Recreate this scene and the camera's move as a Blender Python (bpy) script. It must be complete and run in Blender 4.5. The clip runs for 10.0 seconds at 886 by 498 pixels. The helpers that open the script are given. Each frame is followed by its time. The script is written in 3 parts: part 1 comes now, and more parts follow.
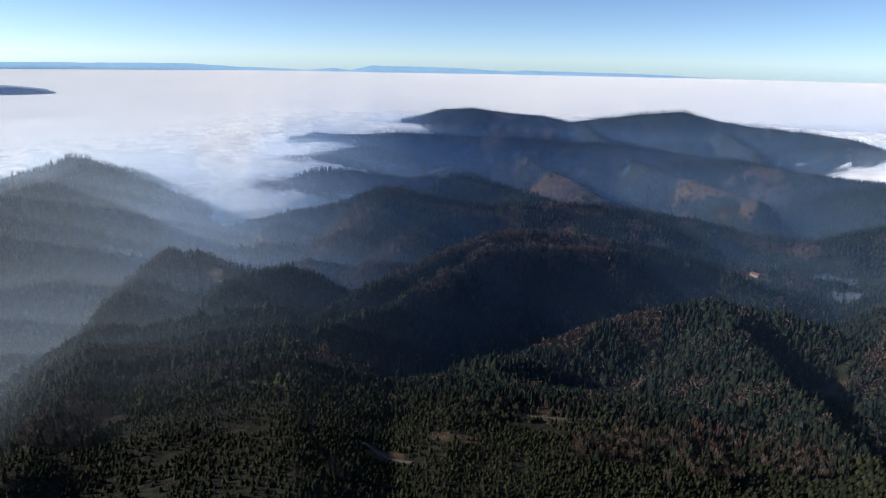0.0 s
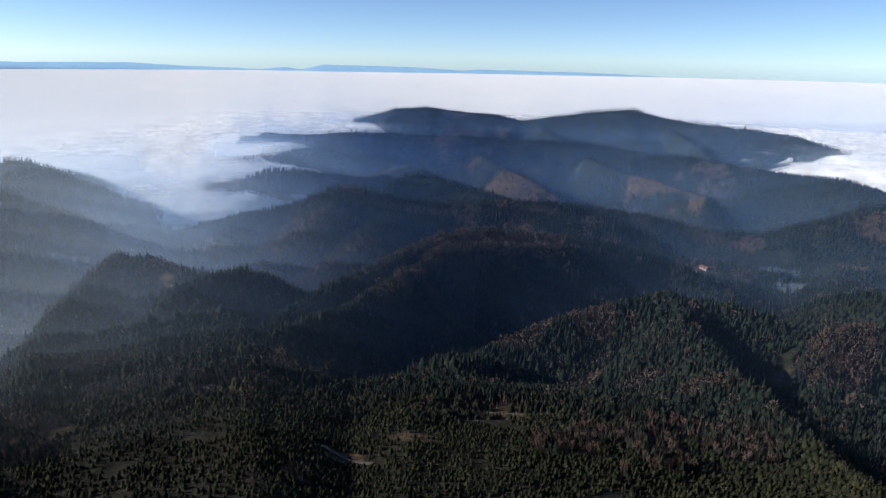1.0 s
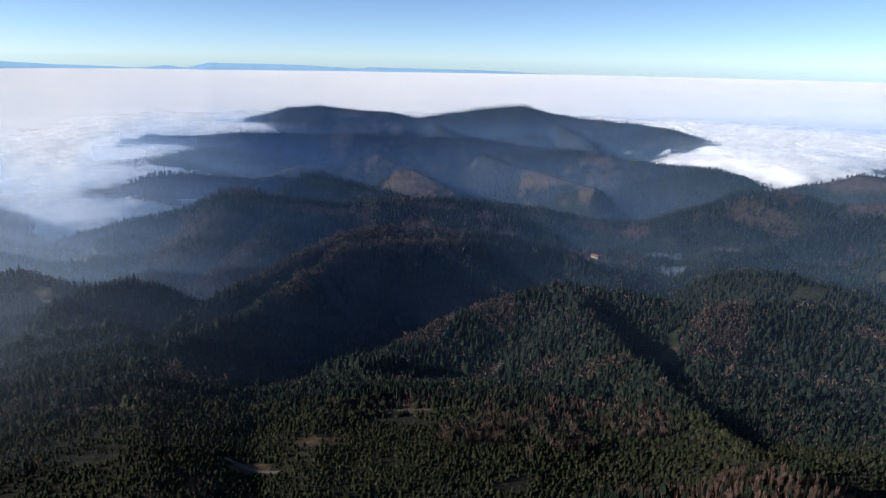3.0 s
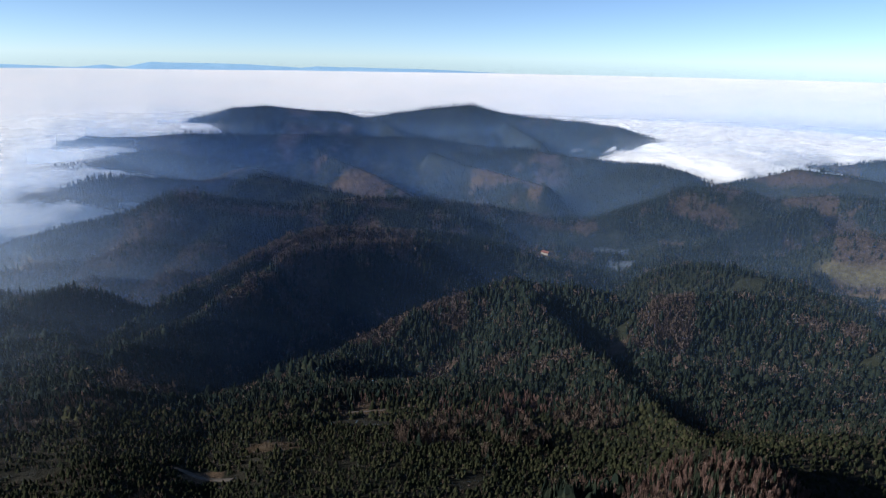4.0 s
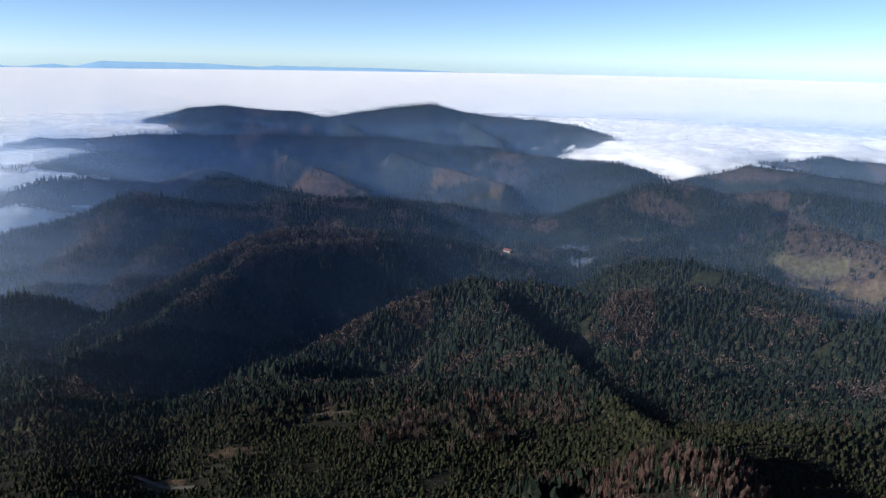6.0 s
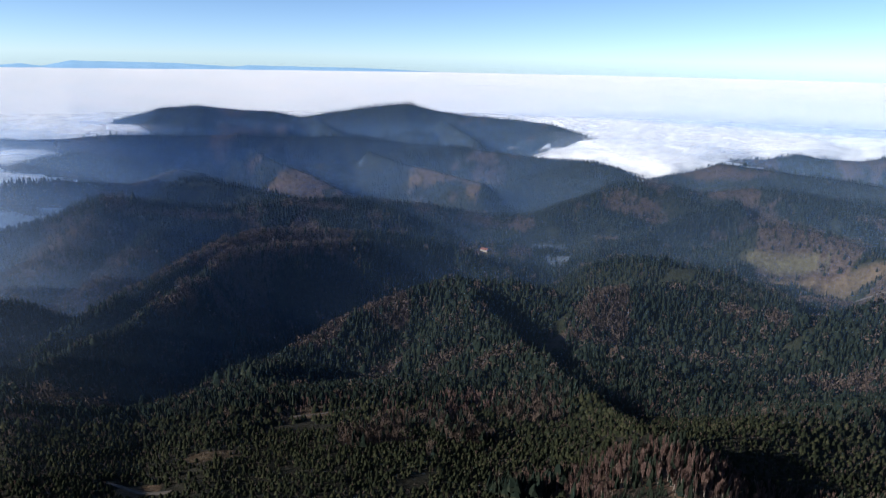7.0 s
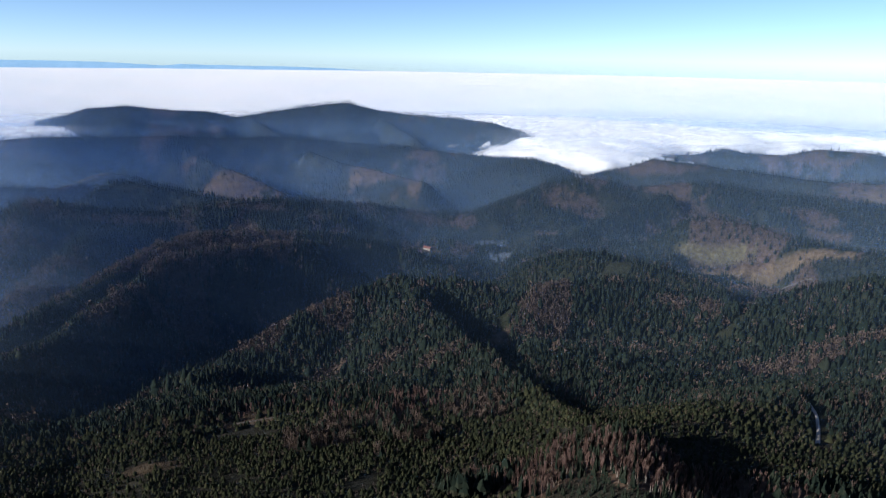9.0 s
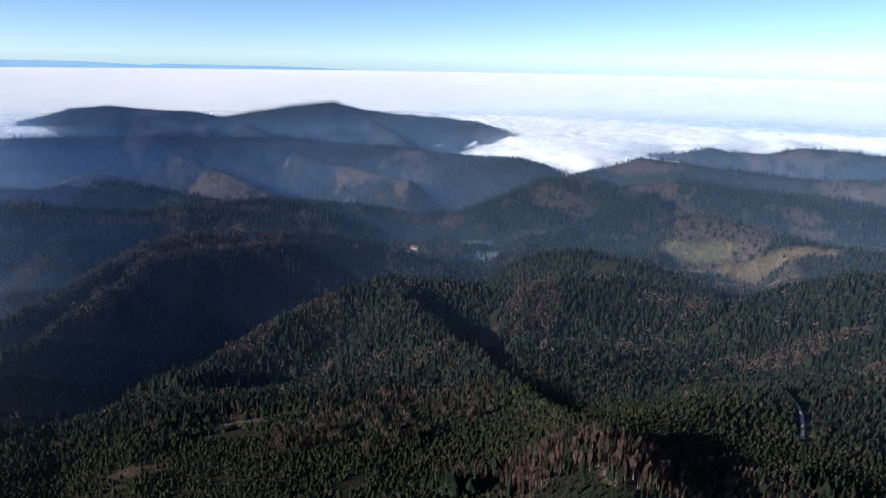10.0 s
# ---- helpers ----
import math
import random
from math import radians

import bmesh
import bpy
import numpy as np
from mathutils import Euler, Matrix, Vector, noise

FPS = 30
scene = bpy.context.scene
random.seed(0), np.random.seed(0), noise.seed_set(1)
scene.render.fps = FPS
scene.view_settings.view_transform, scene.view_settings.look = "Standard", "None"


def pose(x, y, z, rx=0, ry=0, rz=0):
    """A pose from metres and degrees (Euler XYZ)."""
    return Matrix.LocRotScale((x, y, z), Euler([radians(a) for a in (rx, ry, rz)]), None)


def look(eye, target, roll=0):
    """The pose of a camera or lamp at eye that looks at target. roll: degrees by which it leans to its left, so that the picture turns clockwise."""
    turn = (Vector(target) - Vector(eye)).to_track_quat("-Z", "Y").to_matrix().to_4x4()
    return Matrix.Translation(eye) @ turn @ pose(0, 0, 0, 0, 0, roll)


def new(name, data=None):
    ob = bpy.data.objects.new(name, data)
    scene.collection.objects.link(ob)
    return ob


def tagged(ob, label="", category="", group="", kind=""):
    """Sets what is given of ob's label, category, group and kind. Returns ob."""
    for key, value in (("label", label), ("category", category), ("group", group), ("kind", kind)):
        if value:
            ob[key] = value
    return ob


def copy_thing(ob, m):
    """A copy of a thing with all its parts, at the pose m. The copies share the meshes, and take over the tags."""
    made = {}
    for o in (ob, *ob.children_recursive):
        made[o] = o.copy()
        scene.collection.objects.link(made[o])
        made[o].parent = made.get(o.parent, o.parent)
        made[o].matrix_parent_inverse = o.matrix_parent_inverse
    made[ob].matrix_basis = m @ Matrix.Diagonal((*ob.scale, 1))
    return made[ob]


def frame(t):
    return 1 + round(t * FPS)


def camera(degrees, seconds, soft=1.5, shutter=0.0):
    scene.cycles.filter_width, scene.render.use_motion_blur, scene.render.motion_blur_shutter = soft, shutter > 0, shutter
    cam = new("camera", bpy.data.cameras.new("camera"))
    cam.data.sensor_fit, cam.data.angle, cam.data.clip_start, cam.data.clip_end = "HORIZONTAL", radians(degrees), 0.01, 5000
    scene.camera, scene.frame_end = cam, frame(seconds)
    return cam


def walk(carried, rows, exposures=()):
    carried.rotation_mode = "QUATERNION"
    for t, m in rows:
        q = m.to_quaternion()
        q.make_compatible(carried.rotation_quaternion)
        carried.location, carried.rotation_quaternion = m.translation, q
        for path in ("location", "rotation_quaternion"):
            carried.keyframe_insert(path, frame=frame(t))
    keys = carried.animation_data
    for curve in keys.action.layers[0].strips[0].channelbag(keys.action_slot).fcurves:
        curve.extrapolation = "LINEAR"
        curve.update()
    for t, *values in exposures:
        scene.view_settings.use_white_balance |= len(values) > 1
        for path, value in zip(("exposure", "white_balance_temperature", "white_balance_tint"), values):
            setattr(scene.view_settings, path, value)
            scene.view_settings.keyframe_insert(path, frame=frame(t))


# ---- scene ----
cam = camera(67.2, 10.0, soft=1.2)
EYE = 500.0
# the drone hovers at one spot and turns: seconds, yaw, pitch, roll
ROWS = [
    (0.0, 0.00, -15.95, -1.03), (0.5, -1.92, -15.95, -1.03), (1.0, -3.88, -15.96, -1.02), (1.5, -6.04, -15.97, -1.01),
    (2.0, -8.21, -15.98, -1.01), (2.5, -10.41, -15.99, -1.00), (4.0, -17.08, -15.99, -1.00), (4.5, -18.43, -15.99, -1.00),
    (5.0, -19.15, -15.99, -1.00), (5.5, -19.68, -16.00, -1.02), (7.0, -22.45, -16.00, -1.05), (7.5, -23.63, -16.00, -1.06),
    (8.0, -24.92, -16.01, -1.06), (8.5, -26.35, -16.02, -1.05), (9.0, -27.56, -16.02, -1.05), (9.5, -28.27, -16.03, -1.05),
    (10.0, -28.69, -16.04, -1.05),
]
walk(cam, [(t, pose(0, 0, EYE, 0, 0, yaw) @ pose(0, 0, 0, 90 + pitch) @ pose(0, 0, 0, 0, 0, -roll)) for t, yaw, pitch, roll in ROWS],
     exposures=[(0.0, 0.37, 6200, 10), (4.0, 0.42, 6120, 10), (10.0, 0.50, 5980, 10)])

# ---- light ----
SUN_AZ, SUN_EL = -87.0, 20.5
world = bpy.data.worlds.new("world")
scene.world = world
world.use_nodes = True
wn = world.node_tree.nodes
sky = wn.new("ShaderNodeTexSky")
sky.sky_type, sky.sun_disc = "NISHITA", False
sky.sun_elevation, sky.sun_rotation = radians(SUN_EL), radians(SUN_AZ)
sky.altitude, sky.air_density, sky.dust_density, sky.ozone_density = 2500, 0.6, 0.75, 2.0
world.node_tree.links.new(sky.outputs[0], wn["Background"].inputs[0])
wn["Background"].inputs[1].default_value = 0.110
sun = new("sun", bpy.data.lights.new("sun", "SUN"))
sun.data.energy, sun.data.angle, sun.data.color = 6.2, radians(0.6), (1.0, 0.90, 0.78)
sun.matrix_world = look((0, 0, 0), (-math.sin(radians(SUN_AZ)) * math.cos(radians(SUN_EL)), -math.cos(radians(SUN_AZ)) * math.cos(radians(SUN_EL)), -math.sin(radians(SUN_EL))))
sun.location = (-1500, 500, 900)

# ---- terrain in numbers ----
FLOOR = -60.0
RIBS = 80.0


def lattice(ix, iy, seed):
    h = (ix.astype(np.int64) * 374761393 + iy.astype(np.int64) * 668265263 + seed * 1442695041) & 0x7FFFFFFF
    h = ((h ^ (h >> 13)) * 1274126177) & 0x7FFFFFFF
    return ((h ^ (h >> 16)) & 0xFFFF) / 65535.0


def value_noise(x, y, size, seed=0):
    """Smooth noise from 0 to 1 with a grain of so many metres."""
    u, v = x / size, y / size
    iu, iv = np.floor(u), np.floor(v)
    fu, fv = u - iu, v - iv
    fu, fv = fu * fu * (3 - 2 * fu), fv * fv * (3 - 2 * fv)
    a, b = lattice(iu, iv, seed), lattice(iu + 1, iv, seed)
    c, d = lattice(iu, iv + 1, seed), lattice(iu + 1, iv + 1, seed)
    return (a * (1 - fu) + b * fu) * (1 - fv) + (c * (1 - fu) + d * fu) * fv


def fbm(x, y, size, octaves=4, seed=0):
    total, weight = 0.0, 0.0
    for k in range(octaves):
        total = total + value_noise(x + 31.7 * k, y - 17.3 * k, size / 2 ** k, seed + k) * 0.5 ** k
        weight += 0.5 ** k
    return total / weight


# each ridge: half width of its flanks, then the nodes of its crest (x, y, z)
RIDGES = {
    "massif": (260, [(-179, 3255, 222), (-106, 3258, 237), (-19, 3260, 266), (142, 3257, 275), (332, 3243, 252), (461, 3227, 247), (589, 3196, 225), (746, 3163, 250), (903, 3122, 273), (1069, 3069, 292), (1206, 3007, 253), (1370, 2914, 238), (1516, 2796, 226), (1618, 2668, 219), (1660, 2547, 195), (1684, 2410, 179)]),
    "islet": (100, [(-617, 2690, 190), (-502, 2745, 209), (-345, 2779, 195), (-206, 2792, 205), (5, 2800, 199)]),
    "second": (229, [(-634, 2282, 143), (-546, 2358, 147), (-365, 2578, 156), (-127, 2749, 185), (18, 2788, 194), (280, 2774, 195), (436, 2754, 181), (685, 2702, 182), (875, 2608, 166), (1056, 2501, 156), (1189, 2358, 145), (1321, 2158, 142), (1398, 2021, 147), (1433, 1923, 139)]),
    "spur_d": (139, [(-567, 2011, 124), (-500, 2066, 127), (-411, 2123, 146), (-315, 2177, 142), (-226, 2210, 129), (-115, 2248, 109), (-28, 2310, 130), (17, 2346, 134), (100, 2381, 112)]),
    "spur_e": (98, [(-29, 1978, 130), (20, 2015, 153), (68, 2014, 161), (191, 1969, 132), (308, 1880, 110)]),
    "far_crest": (190, [(-480, 1652, 88), (-377, 1699, 102), (-259, 1731, 129), (-156, 1743, 166), (-92, 1738, 157), (0, 1730, 137), (138, 1735, 126), (285, 1737, 129), (363, 1743, 132), (442, 1745, 125), (540, 1749, 111), (689, 1738, 85), (854, 1708, 57), (950, 1680, 50), (1021, 1638, 27)]),
    "main_hill": (150, [(-211, 803, 141), (-189, 870, 129), (-151, 978, 125), (-120, 1043, 127), (-83, 1112, 128), (-40, 1179, 127), (8, 1250, 129), (53, 1319, 131), (102, 1376, 139), (175, 1409, 140), (250, 1418, 128), (351, 1417, 117), (496, 1405, 100), (573, 1386, 83), (617, 1356, 66), (660, 1291, 34)]),
    "dark_knoll": (110, [(-328, 955, 158), (-304, 994, 160), (-259, 1028, 160), (-226, 1041, 149), (-190, 1048, 132), (-158, 1048, 119), (-126, 1042, 107)]),
    "main_shoulder": (110, [(-167, 782, 148), (-138, 869, 138), (-78, 997, 124), (-39, 1069, 131), (25, 1170, 130), (91, 1267, 137), (183, 1307, 131), (281, 1331, 121), (387, 1356, 108)]),
    "green_hill": (120, [(148, 918, 74), (211, 926, 103), (263, 923, 124), (321, 921, 142), (378, 910, 153), (434, 884, 158), (472, 847, 165), (510, 813, 160)]),
    "green_saddle": (150, [(392, 898, 158), (402, 850, 160), (370, 795, 156), (388, 732, 156), (365, 665, 158), (378, 600, 164), (350, 540, 176), (335, 438, 202), (280, 300, 255)]),
    "conifer_ridge": (120, [(681, 1024, 91), (709, 993, 130), (737, 960, 148), (762, 927, 158), (794, 886, 160), (824, 845, 157), (858, 810, 152), (883, 767, 140), (898, 718, 130), (893, 692, 117)]),
    "right_forest": (200, [(500, 748, 129), (549, 751, 168), (600, 737, 177), (643, 713, 186), (682, 683, 183), (706, 651, 180), (723, 624, 177), (728, 579, 174), (733, 522, 189), (760, 430, 200), (700, 250, 225)]),
    "right_back": (150, [(826, 581, 167), (869, 553, 190), (886, 525, 205), (893, 492, 221), (893, 449, 229)]),
    "right_mid": (188, [(945, 1611, 70), (1086, 1592, 116), (1194, 1577, 157), (1245, 1538, 171), (1305, 1506, 165), (1393, 1456, 143), (1507, 1393, 161), (1569, 1322, 163), (1653, 1215, 149), (1778, 1095, 152), (1856, 957, 134), (1954, 727, 155)]),
    "meadow_spur": (140, [(1228, 1117, 107), (1258, 1114, 133), (1298, 1082, 143), (1330, 1026, 138), (1351, 964, 132), (1354, 908, 127), (1365, 835, 127), (1420, 690, 131), (1500, 497, 150)]),
    "right_far": (180, [(1483, 1770, 120), (1606, 1741, 148), (1682, 1689, 179), (1758, 1609, 175), (1830, 1527, 166), (1915, 1418, 158), (1983, 1322, 150), (2136, 1059, 165)]),
    "right_farther": (213, [(1970, 1921, 148), (2069, 1868, 153), (2177, 1800, 176), (2229, 1735, 164), (2300, 1640, 168), (2393, 1570, 198), (2452, 1476, 198), (2496, 1322, 189), (2576, 1030, 174)]),
    "second_spur": (95, [(295, 2684, 149), (354, 2495, 127), (461, 2314, 94), (527, 2198, 61)]),
    "second_spur_east": (95, [(725, 2538, 146), (796, 2349, 123), (900, 2171, 108), (984, 2024, 90)]),
    "massif_spur": (85, [(640, 3125, 218), (686, 2951, 185), (721, 2809, 161)]),
    "massif_spur_east": (85, [(1178, 2900, 231), (1212, 2723, 191), (1228, 2583, 161)]),
    "right_spur": (80, [(1400, 1329, 150), (1266, 1349, 116), (1120, 1345, 73), (1010, 1342, 38)]),
    "left_near": (280, [(-900, 900, 235), (-831, 1225, 231), (-822, 1299, 236), (-807, 1350, 233), (-775, 1411, 194), (-727, 1560, 118), (-677, 1702, 59), (-620, 1840, 5)]),
    "left_middle": (205, [(-1087, 1418, 197), (-909, 1547, 213), (-891, 1642, 230), (-837, 1670, 212), (-784, 1736, 169), (-711, 1846, 100), (-653, 1945, 21)]),
    "left_far": (188, [(-1265, 1717, 157), (-1067, 1795, 198), (-1041, 1853, 221), (-1011, 1870, 217), (-951, 1901, 186), (-888, 1971, 149), (-820, 2041, 83), (-726, 2115, 13)]),
    "track_hill": (140, [(-442, 761, 147), (-466, 941, 160), (-464, 1085, 169), (-412, 1074, 166), (-355, 1041, 158), (-307, 1035, 151), (-264, 1047, 152), (-211, 1059, 135), (-147, 1070, 103)]),
    "summit": (220, [(-200, 150, 304), (-258, 344, 253), (-294, 429, 224), (-320, 508, 203), (-380, 670, 176), (-442, 761, 147)]),
    "foreground": (260, [(0, -300, 330), (0, 0, 345), (0, 340, 240), (10, 500, 190), (30, 640, 150), (80, 800, 105), (112, 933, 36)]),
    "foreground_right": (330, [(150, 100, 320), (300, 310, 250), (520, 300, 222), (700, 250, 225), (1000, 100, 230)]),
    "front_slope": (100, [(-256, 608, 171), (-287, 779, 145), (-292, 915, 135), (-270, 994, 138)]),
    "west_flank": (240, [(-156, 1733, 160), (-219, 1524, 112), (-290, 1364, 80), (-340, 1234, 62)]),
    "west_flank_low": (200, [(-29, 1650, 115), (-97, 1480, 88), (-170, 1330, 62), (-230, 1230, 45)]),
    "west_foot": (250, [(-378, 1698, 98), (-404, 1507, 87), (-435, 1362, 82)]),
}


def ground_z(x, y):
    """Height of the bare ground: ridges with flanks, joined softly, with gullies that deepen away from the crests."""
    x, y = np.asarray(x, float), np.asarray(y, float)
    wx = x + 60 * (fbm(x, y, 260, 3, 11) - 0.5)
    wy = y + 60 * (fbm(x, y, 260, 3, 23) - 0.5)
    total, highest, sunk = np.ones(x.shape), np.full(x.shape, -1e9), np.zeros(x.shape)
    K = 7.0
    for half, nodes in RIDGES.values():
        best = np.full(x.shape, -1e9)
        for (x0, y0, z0), (x1, y1, z1) in zip(nodes, nodes[1:]):
            dx, dy = x1 - x0, y1 - y0
            s = np.clip(((x - x0) * dx + (y - y0) * dy) / (dx * dx + dy * dy), 0, 1)
            near = np.hypot(x - x0 - s * dx, y - y0 - s * dy)
            warped = np.hypot(wx - x0 - s * dx, wy - y0 - s * dy)
            d = np.where(near < 60, near, near + np.minimum((near - 60) / 120, 1) * (warped - near))
            d = np.maximum(d, 0)
            crest = z0 + s * (z1 - z0)
            u = d / half
            fall = 1 - 1 / (1 + 0.75 * u ** 1.3 + 0.6 * u ** 2.6)
            here = crest - (crest - FLOOR) * fall
            sunk = np.where(here > highest, fall, sunk)
            highest = np.maximum(highest, here)
            best = np.maximum(best, here)
        total = total + np.exp(np.clip((best - FLOOR) / K, -20, 60))
    r, az = np.hypot(x, y), np.degrees(np.arctan2(x, y))
    apron = np.interp(r, [0, 150, 300, 400, 500, 600, 680, 760, 850, 950], [345, 303, 254, 224, 195, 168, 140, 96, 35, -50])
    left = np.interp(r, [0, 150, 300, 400, 500, 600, 700, 800, 900, 980, 1080, 1180], [345, 310, 269, 245, 221, 197, 173, 153, 138, 122, 60, -60])
    apron = apron + (left - apron) * np.clip((-5 - az) / 9, 0, 1)
    right = np.interp(r, [0, 150, 300, 400, 500, 600, 700, 800, 900, 1000], [345, 303, 254, 224, 197, 177, 160, 140, 108, 40])
    apron = apron + (right - apron) * np.clip((az - 29) / 7, 0, 1)
    edge = np.interp(r, [300, 430, 520, 600, 760, 1000], [-41, -38, -35, -33, -29, -24])
    apron = apron - 0.55 * r * np.radians(np.clip(edge - az, 0, 60)) - 0.3 * np.clip(-y, 0, 900)
    apron = apron + 26 * np.clip((az - 44) / 14, 0, 1) * np.interp(r, [300, 420, 600, 800], [0, 1, 1, 0])
    total = total + np.exp(np.clip((apron - FLOOR) / K, -20, 60))
    sunk = np.where(apron > highest, 0.15, sunk)
    z = FLOOR + K * np.log(total)
    lift = np.clip((z - FLOOR) / 120, 0, 1)
    flank = np.clip((sunk - 0.04) / 0.3, 0, 1)
    mid = lift * flank * flank * (3 - 2 * flank) * (1.15 - 0.6 * sunk)
    ribs = 1 - np.abs(2 * fbm(x, y, 310, 4, 5) - 1)
    folds = 1 - np.abs(2 * fbm(x, y, 150, 2, 6) - 1)
    z = z + (folds - 0.72) * 46 * mid * np.clip((np.hypot(x, y) - 900) / 500, 0, 1)
    z = z + (ribs - 0.80) * RIBS * mid * np.clip((np.hypot(x, y) - 650) / 500, 0.12, 1) + (fbm(x, y, 70, 3, 9) - 0.5) * 12 * (0.4 + mid)
    return z


def cloud_z(r):
    """The top of the sea of cloud: it climbs towards the horizon."""
    return np.interp(r, [0, 1500, 1950, 2090, 2370, 3000, 3450, 4200, 4940], [30, 40, 86, 118, 146, 184, 216, 308, 400])


def shore(az):
    """How far off the sea of cloud begins, by compass bearing from the summit."""
    return np.interp(az, [-180, -60, -34, -28, -22.5, -19.5, -16.5, -14.5, -12.5, -10, -4, -1, 31, 33, 34.5, 36, 38, 39.5, 42, 44, 46, 48, 50, 55, 64, 90, 180],
                     [2300, 2100, 2130, 2180, 2240, 2060, 2100, 2440, 2700, 2850, 3150, 3380, 3400, 3330, 3130, 2900, 2660, 2600, 2680, 2920, 3060, 3060, 3200, 3350, 3300, 2600, 2300])


# ---- materials ----
def material(name, rough=0.9, gloss=0.15):
    m = bpy.data.materials.new(name)
    m.use_nodes = True
    nodes, links = m.node_tree.nodes, m.node_tree.links
    b = nodes["Principled BSDF"]
    b.inputs["Roughness"].default_value = rough
    b.inputs["Specular IOR Level"].default_value = gloss
    return m, nodes, links, b


def ramp(nodes, stops):
    r = nodes.new("ShaderNodeValToRGB")
    while len(r.color_ramp.elements) < len(stops):
        r.color_ramp.elements.new(0.5)
    for e, (p, c) in zip(r.color_ramp.elements, stops):
        e.position, e.color = p, (*c, 1)
    return r


def noise_node(nodes, links, size, detail=5, rough=0.6):
    co = nodes.new("ShaderNodeTexCoord")
    n = nodes.new("ShaderNodeTexNoise")
    n.inputs["Scale"].default_value, n.inputs["Detail"].default_value, n.inputs["Roughness"].default_value = 1.0 / size, detail, rough
    links.new(co.outputs["Object"], n.inputs["Vector"])
    return n


def tree_material(name, stops, stain=40.0):
    m, nodes, links, b = material(name, 0.95, 0.02)
    geo = nodes.new("ShaderNodeNewGeometry")
    r = ramp(nodes, stops)
    n = noise_node(nodes, links, stain, 3)
    mix = nodes.new("ShaderNodeMath")
    mix.operation = "MULTIPLY_ADD"
    mix.inputs[1].default_value, mix.inputs[2].default_value = 0.7, -0.15
    add = nodes.new("ShaderNodeMath")
    add.operation = "ADD"
    half = nodes.new("ShaderNodeMath")
    half.operation = "MULTIPLY"
    half.inputs[1].default_value = 0.6
    links.new(geo.outputs["Random Per Island"], half.inputs[0])
    links.new(n.outputs["Fac"], mix.inputs[0])
    links.new(mix.outputs[0], add.inputs[0])
    links.new(half.outputs[0], add.inputs[1])
    links.new(add.outputs[0], r.inputs["Fac"])
    links.new(r.outputs["Color"], b.inputs["Base Color"])
    return m


SPRUCE = tree_material("spruce", [(0.0, (0.0065, 0.0108, 0.0092)), (0.45, (0.0105, 0.016, 0.0122)), (0.8, (0.018, 0.0225, 0.0155)), (1.0, (0.032, 0.030, 0.020))])
YOUNG = tree_material("young_spruce", [(0.0, (0.0075, 0.010, 0.007)), (0.45, (0.014, 0.0175, 0.010)), (0.8, (0.028, 0.030, 0.016)), (1.0, (0.050, 0.044, 0.028))])
BEECH = tree_material("bare_beech", [(0.0, (0.030, 0.024, 0.0205)), (0.5, (0.056, 0.043, 0.036)), (1.0, (0.098, 0.076, 0.061))])
BIRCH = tree_material("bare_birch", [(0.0, (0.045, 0.030, 0.026)), (0.5, (0.080, 0.052, 0.045)), (1.0, (0.135, 0.095, 0.082))])


def ground_material():
    m, nodes, links, b = material("hill_ground", 0.95, 0.03)
    att = nodes.new("ShaderNodeAttribute")
    att.attribute_name = "cover"
    fine, coarse = noise_node(nodes, links, 9, 6, 0.7), noise_node(nodes, links, 70, 4)
    r1 = ramp(nodes, [(0.3, (0.45, 0.45, 0.45)), (0.7, (1.5, 1.5, 1.5))])
    r2 = ramp(nodes, [(0.3, (0.7, 0.74, 0.72)), (0.7, (1.2, 1.15, 1.1))])
    links.new(fine.outputs["Fac"], r1.inputs["Fac"])
    links.new(coarse.outputs["Fac"], r2.inputs["Fac"])
    prev = att.outputs["Color"]
    for r in (r1, r2):
        mx = nodes.new("ShaderNodeMix")
        mx.data_type, mx.blend_type = "RGBA", "MULTIPLY"
        mx.inputs["Factor"].default_value = 1.0
        links.new(prev, mx.inputs["A"])
        links.new(r.outputs["Color"], mx.inputs["B"])
        prev = mx.outputs["Result"]
    links.new(prev, b.inputs["Base Color"])
    bump = nodes.new("ShaderNodeBump")
    bump.inputs["Strength"].default_value, bump.inputs["Distance"].default_value = 0.8, 3.0
    links.new(fine.outputs["Fac"], bump.inputs["Height"])
    links.new(bump.outputs["Normal"], b.inputs["Normal"])
    return m


